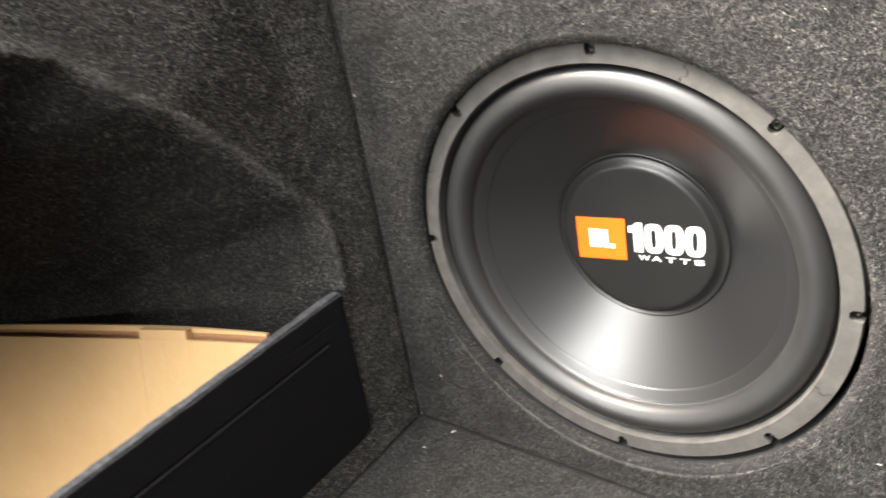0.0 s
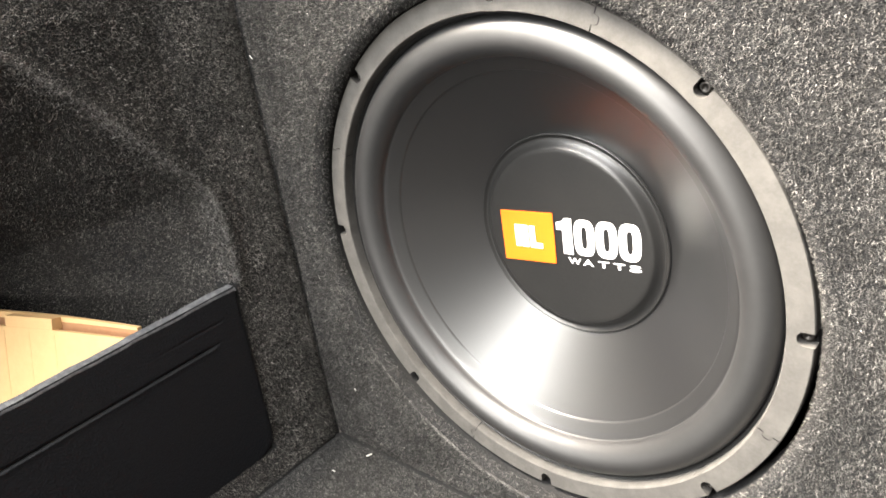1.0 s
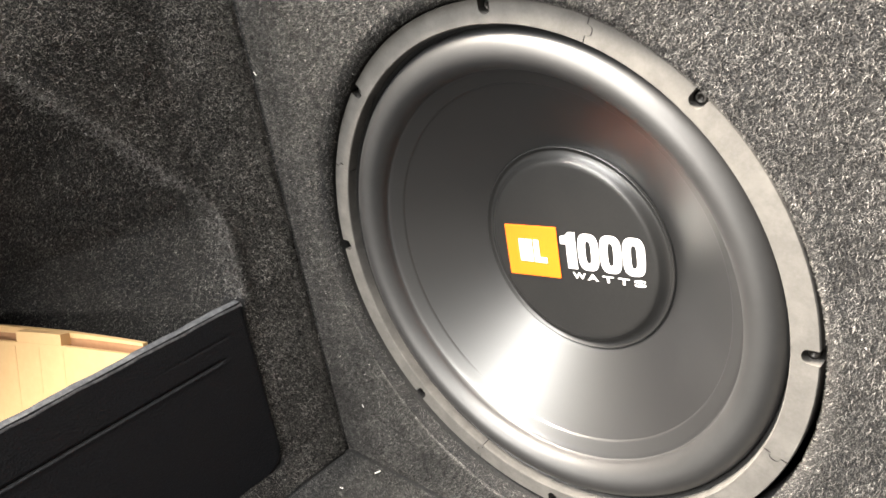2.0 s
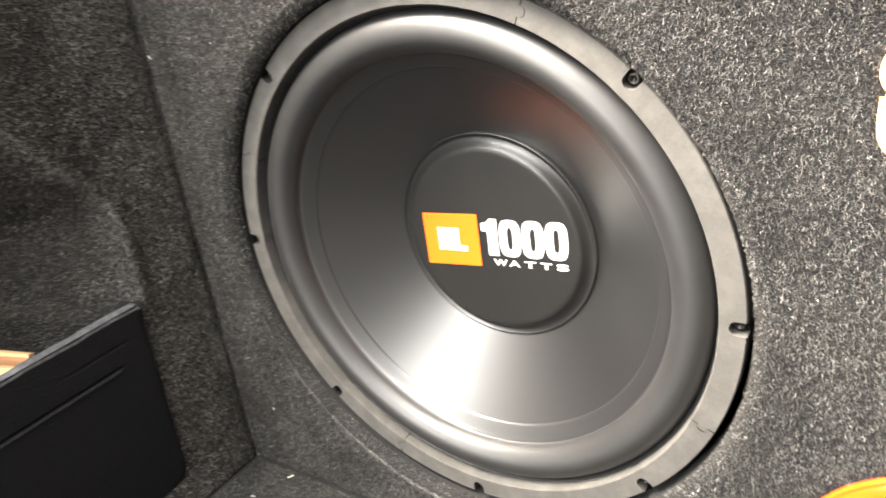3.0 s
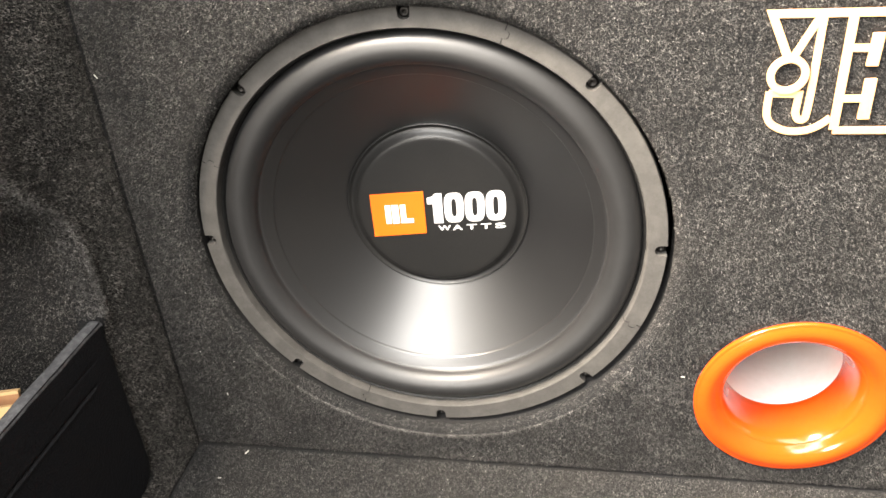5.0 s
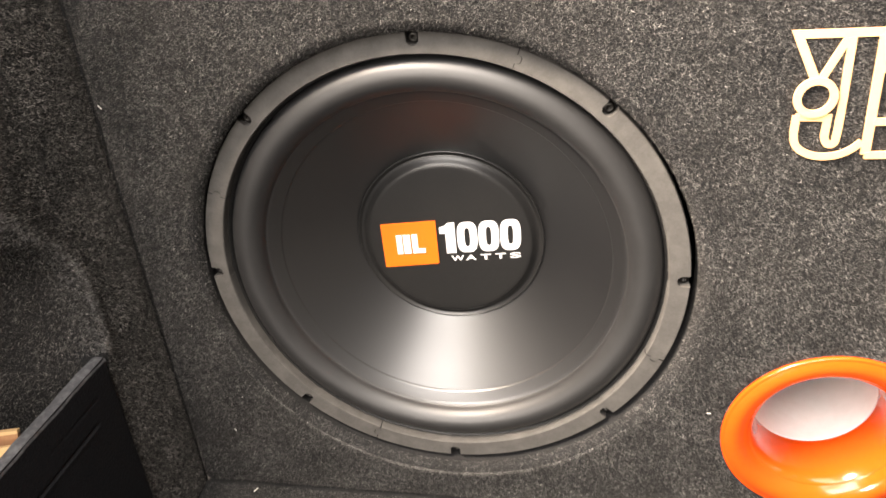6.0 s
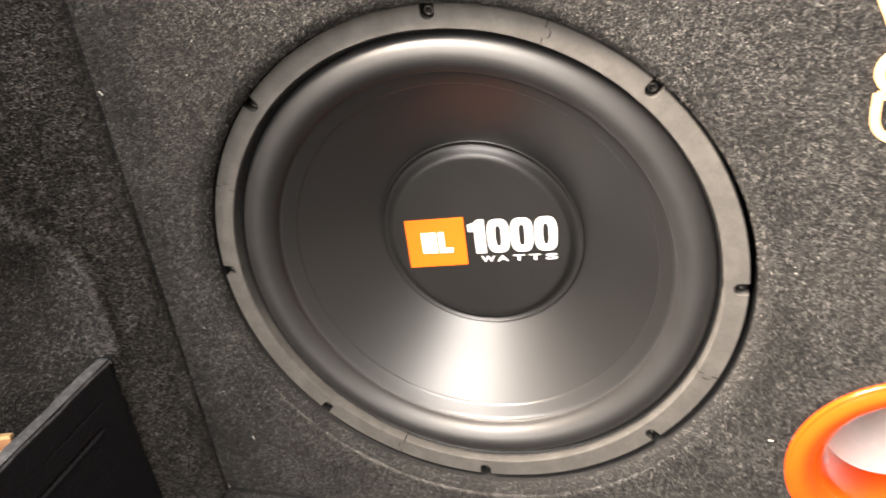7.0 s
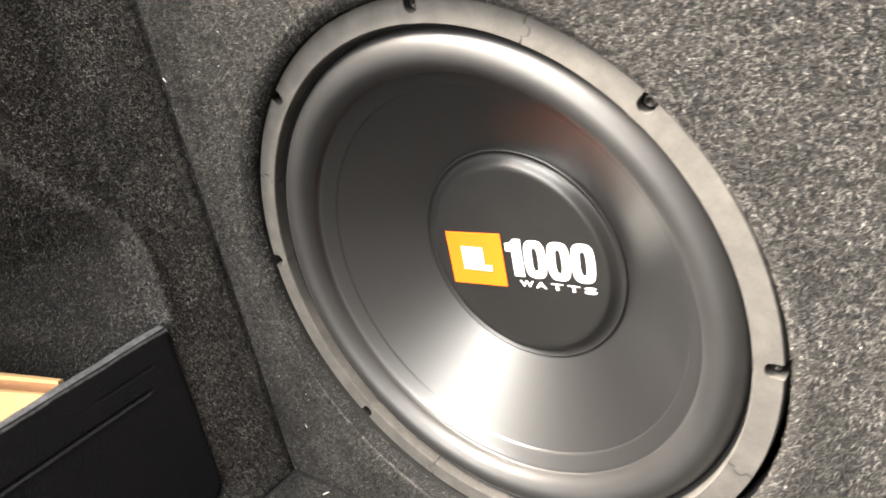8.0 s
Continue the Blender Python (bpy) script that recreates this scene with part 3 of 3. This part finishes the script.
part("outer_flap", board_sheet("outer_flap", 0.0, 0.34, -0.0060, -0.0041, 0.0080, 0.0040, CARD, 0.003), carton, "thin lighter flap edge")
part("tab", board_sheet("tab", 0.068, 0.113, -0.0078, 0.0006, 0.0004, 0.0115, CARD, 0.0), carton)
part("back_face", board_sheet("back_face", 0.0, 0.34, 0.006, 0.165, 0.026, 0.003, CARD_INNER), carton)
for u in (0.066, 0.090, 0.1145):
    part("crease", board_sheet("crease", u, u + 0.0016, 0.003, 0.12, -0.00025, 0.0008, CARD, 0, 1), carton)

# ---- small bits of lint ----
fleck = part("paper_fleck", solid("paper_fleck", -0.0024, 0.0024, -0.0004, 0.0004, 0, 0.0007, LINT, 0.0002))
fleck.matrix_world = pose(-0.160, -0.0175, 0.0025, 0, 10, 75)
tagged(fleck, "tiny white paper fleck on the carpet", "lint")
LINT_AT = [(-0.1912, FACE_Y - 0.002, 0.3155, 60), (-0.172, -0.045, 0.0025, 10), (-0.166, FACE_Y - 0.002, 0.06, 80), (0.172, FACE_Y - 0.002, 0.10, 15)]
for x, y, z, turn in LINT_AT:
    ob = part("lint_thread", solid("lint_thread", -0.0014, 0.0014, -0.0002, 0.0002, -0.0002, 0.0002, LINT, 0.00008))
    ob.matrix_world = pose(x, y, z, 0, turn, 20)
    tagged(ob, "short pale lint thread on the carpet", "lint", "lint threads")

# ---- carpet pile ----
rng = np.random.default_rng(7)
n = 900000
p = np.stack([rng.uniform(-0.206, 0.34, n), np.full(n, FACE_Y), rng.uniform(0.0, TOP_Z, n)], 1)
r1, r2 = np.hypot(p[:, 0] - RECESS_X, p[:, 2] - RECESS_Z), np.hypot(p[:, 0] - PORT_X, p[:, 2] - PORT_Z)
p = p[(r1 > RECESS_R + LIP - 0.001) & (r2 > 0.062) & (p[:, 0] > EDGE_X - 0.0025 + EDGE_LEAN * p[:, 2]) & (p[:, 2] > EDGE_Z - 0.0035)]
near = (p[:, 0] > 0.19) & (p[:, 0] < 0.268) & (p[:, 2] > 0.27) & (p[:, 2] < 0.35)
spare = np.full(len(p), 1.0)
for name, pts in STROKES.items():
    for q0, q1 in zip(pts, pts[1:]):
        a, d = np.array(q0), np.subtract(q1, q0)
        w = p[near][:, [0, 2]] - a
        t = np.clip(w @ d / (d @ d), 0, 1)
        spare[near] = np.minimum(spare[near], np.linalg.norm(w - t[:, None] * d, axis=1) - WIDTHS.get(name, 0.0037) / 2)
ringed = np.abs(np.hypot(p[:, 0] - 0.2054, p[:, 2] - 0.3093) - 0.0085) - 0.0020
p = p[(spare > 0.0003) & (ringed > 0.0003)]
p[:, 1] += 0.0016 * (np.clip((EDGE_Z - p[:, 2]) / 0.0035, 0, 1) ** 2 + np.clip((EDGE_X + EDGE_LEAN * p[:, 2] - p[:, 0]) / 0.0025, 0, 1) ** 2)
nn = np.tile([0.0, -1.0, 0.0], (len(p), 1))
tagged(part("panel_carpet_pile", nap("panel_carpet_pile", p, nn, 0.0018, 0.00034, (0.2, 1.25), 1)), "short charcoal carpet pile on the enclosure front", "carpet", kind="stuff")
n = 46000
a = rng.uniform(0, 2 * math.pi, n)
b = rng.uniform(0, 0.62, n)
radial = np.stack([np.sin(a), 0 * a, np.cos(a)], 1)
bend = np.clip(1.6 * b, 0, 1)[:, None] * math.pi / 2
p = radial * (RECESS_R + LIP * (1 - np.sin(bend))) + np.array([0, 1.0, 0]) * (FACE_Y + LIP * (1 - np.cos(bend)) + 0.006 * np.clip(b - 0.62, 0, 1)[:, None] / 0.38) + [RECESS_X, 0, RECESS_Z]
nn = -radial * np.sin(bend) + np.array([0, -1.0, 0]) * np.cos(bend)
tagged(part("recess_carpet_pile", nap("recess_carpet_pile", p, nn, 0.0013, 0.00034, (0.3, 1.2), 2)), "carpet pile round the speaker recess", "carpet", kind="stuff")
n = 380000
p = np.stack([rng.uniform(-0.2025, 0.36, n), rng.uniform(-0.20, -0.0110, n), np.zeros(n)], 1)
tagged(part("floor_carpet_pile", nap("floor_carpet_pile", p, np.tile([0.0, 0, 1.0], (n, 1)), 0.0018, 0.00034, (0.2, 1.25), 3)), "short charcoal carpet pile on the boot floor", "carpet", kind="stuff")
n = 600000
y = -0.0100 - 0.40 * rng.uniform(0, 1, n) ** 1.35
z = rng.uniform(0.0025, 0.47, n)
e = 0.0008
x = side_x(y, z)
gy, gz = (side_x(y + e, z) - x) / e, (side_x(y, z + e) - x) / e
nn = np.stack([np.ones(n), -gy, -gz], 1)
nn /= np.linalg.norm(nn, axis=1, keepdims=True)
deep = inside_by(y, z)
x = np.where((z < 0.0236) & (deep > 0), plain_x(y, z) + 0.0004, x)
nn[(z < 0.0236) & (deep > 0)] = (1, 0, 0)
behind = (z < TRIM_TOP + 0.004) & (deep > 0.0) & (z > 0.0236) & ((deep < 0.008) | (z < 0.10))
p = np.stack([x, y, z], 1)[~behind]
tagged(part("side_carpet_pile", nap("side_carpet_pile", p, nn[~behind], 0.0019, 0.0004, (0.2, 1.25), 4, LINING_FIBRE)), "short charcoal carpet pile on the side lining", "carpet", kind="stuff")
# Worn ridge: the highlight it catches is put in as paler blades.
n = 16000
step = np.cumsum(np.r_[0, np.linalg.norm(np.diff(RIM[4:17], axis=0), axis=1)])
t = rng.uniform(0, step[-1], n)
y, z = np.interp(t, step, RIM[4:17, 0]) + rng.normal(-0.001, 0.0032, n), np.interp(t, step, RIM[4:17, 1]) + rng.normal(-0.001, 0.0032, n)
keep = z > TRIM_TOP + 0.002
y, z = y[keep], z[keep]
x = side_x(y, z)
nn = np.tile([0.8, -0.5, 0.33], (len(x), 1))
tagged(part("ridge_carpet_pile", nap("ridge_carpet_pile", np.stack([x, y, z], 1), nn, 0.0026, 0.00034, (0.1, 1.1), 5, WORN_LIT)), "worn ridge pile of the side lining, paler for the highlight painted in", "carpet", kind="stuff")
# Only the lower lip gets pale blades, standing in for caught light.
n = 5500
a = rng.normal(math.pi + 0.15, 0.55, n)
radial = np.stack([np.sin(a), 0 * a, np.cos(a)], 1)
p = radial * (RECESS_R + 0.0055 + rng.normal(0, 0.0006, n)[:, None]) + [RECESS_X, FACE_Y + 0.0005, RECESS_Z]
nn = -0.45 * radial + np.array([0, -0.9, 0])
tagged(part("lip_carpet_pile", nap("lip_carpet_pile", p, nn, 0.0019, 0.0003, (0.1, 1.1), 6, WORN_LIT)), "worn pile on the speaker recess lip, paler for the highlight painted in", "carpet", kind="stuff")
n = 70
specks = np.concatenate([np.stack([rng.uniform(-0.2, 0.33, n), np.full(n, FACE_Y - 0.0026), rng.uniform(0.01, 0.37, n)], 1), np.stack([rng.uniform(-0.2, 0.33, n), rng.uniform(-0.18, -0.015, n), np.full(n, 0.0024)], 1)])
away = np.hypot(specks[:, 0], specks[:, 2] - HUB_Z)
specks = specks[((away > 0.166) & (np.hypot(specks[:, 0] - PORT_X, specks[:, 2] - PORT_Z) > 0.07)) | (specks[:, 1] > -0.004) | (specks[:, 2] < 0.003)]
nn = np.where((specks[:, 2] < 0.003)[:, None], [0, 0, 1.0], [0, -1.0, 0])
tagged(part("lint_specks", nap("lint_specks", specks, nn, 0.0008, 0.0005, (1.0, 1.5), 8, LINT)), "tiny pale lint specks caught in the carpet", "lint", kind="stuff")
n = 26
y, z = rng.uniform(-0.22, -0.02, n), rng.uniform(0.18, 0.42, n)
side_specks = np.stack([side_x(y, z) + 0.0018, y, z], 1)
tagged(part("lining_lint_specks", nap("lining_lint_specks", side_specks, np.tile([1.0, 0, 0], (n, 1)), 0.0012, 0.0004, (1.0, 1.5), 9, LINT)), "tiny pale lint specks on the side lining", "lint", kind="stuff")
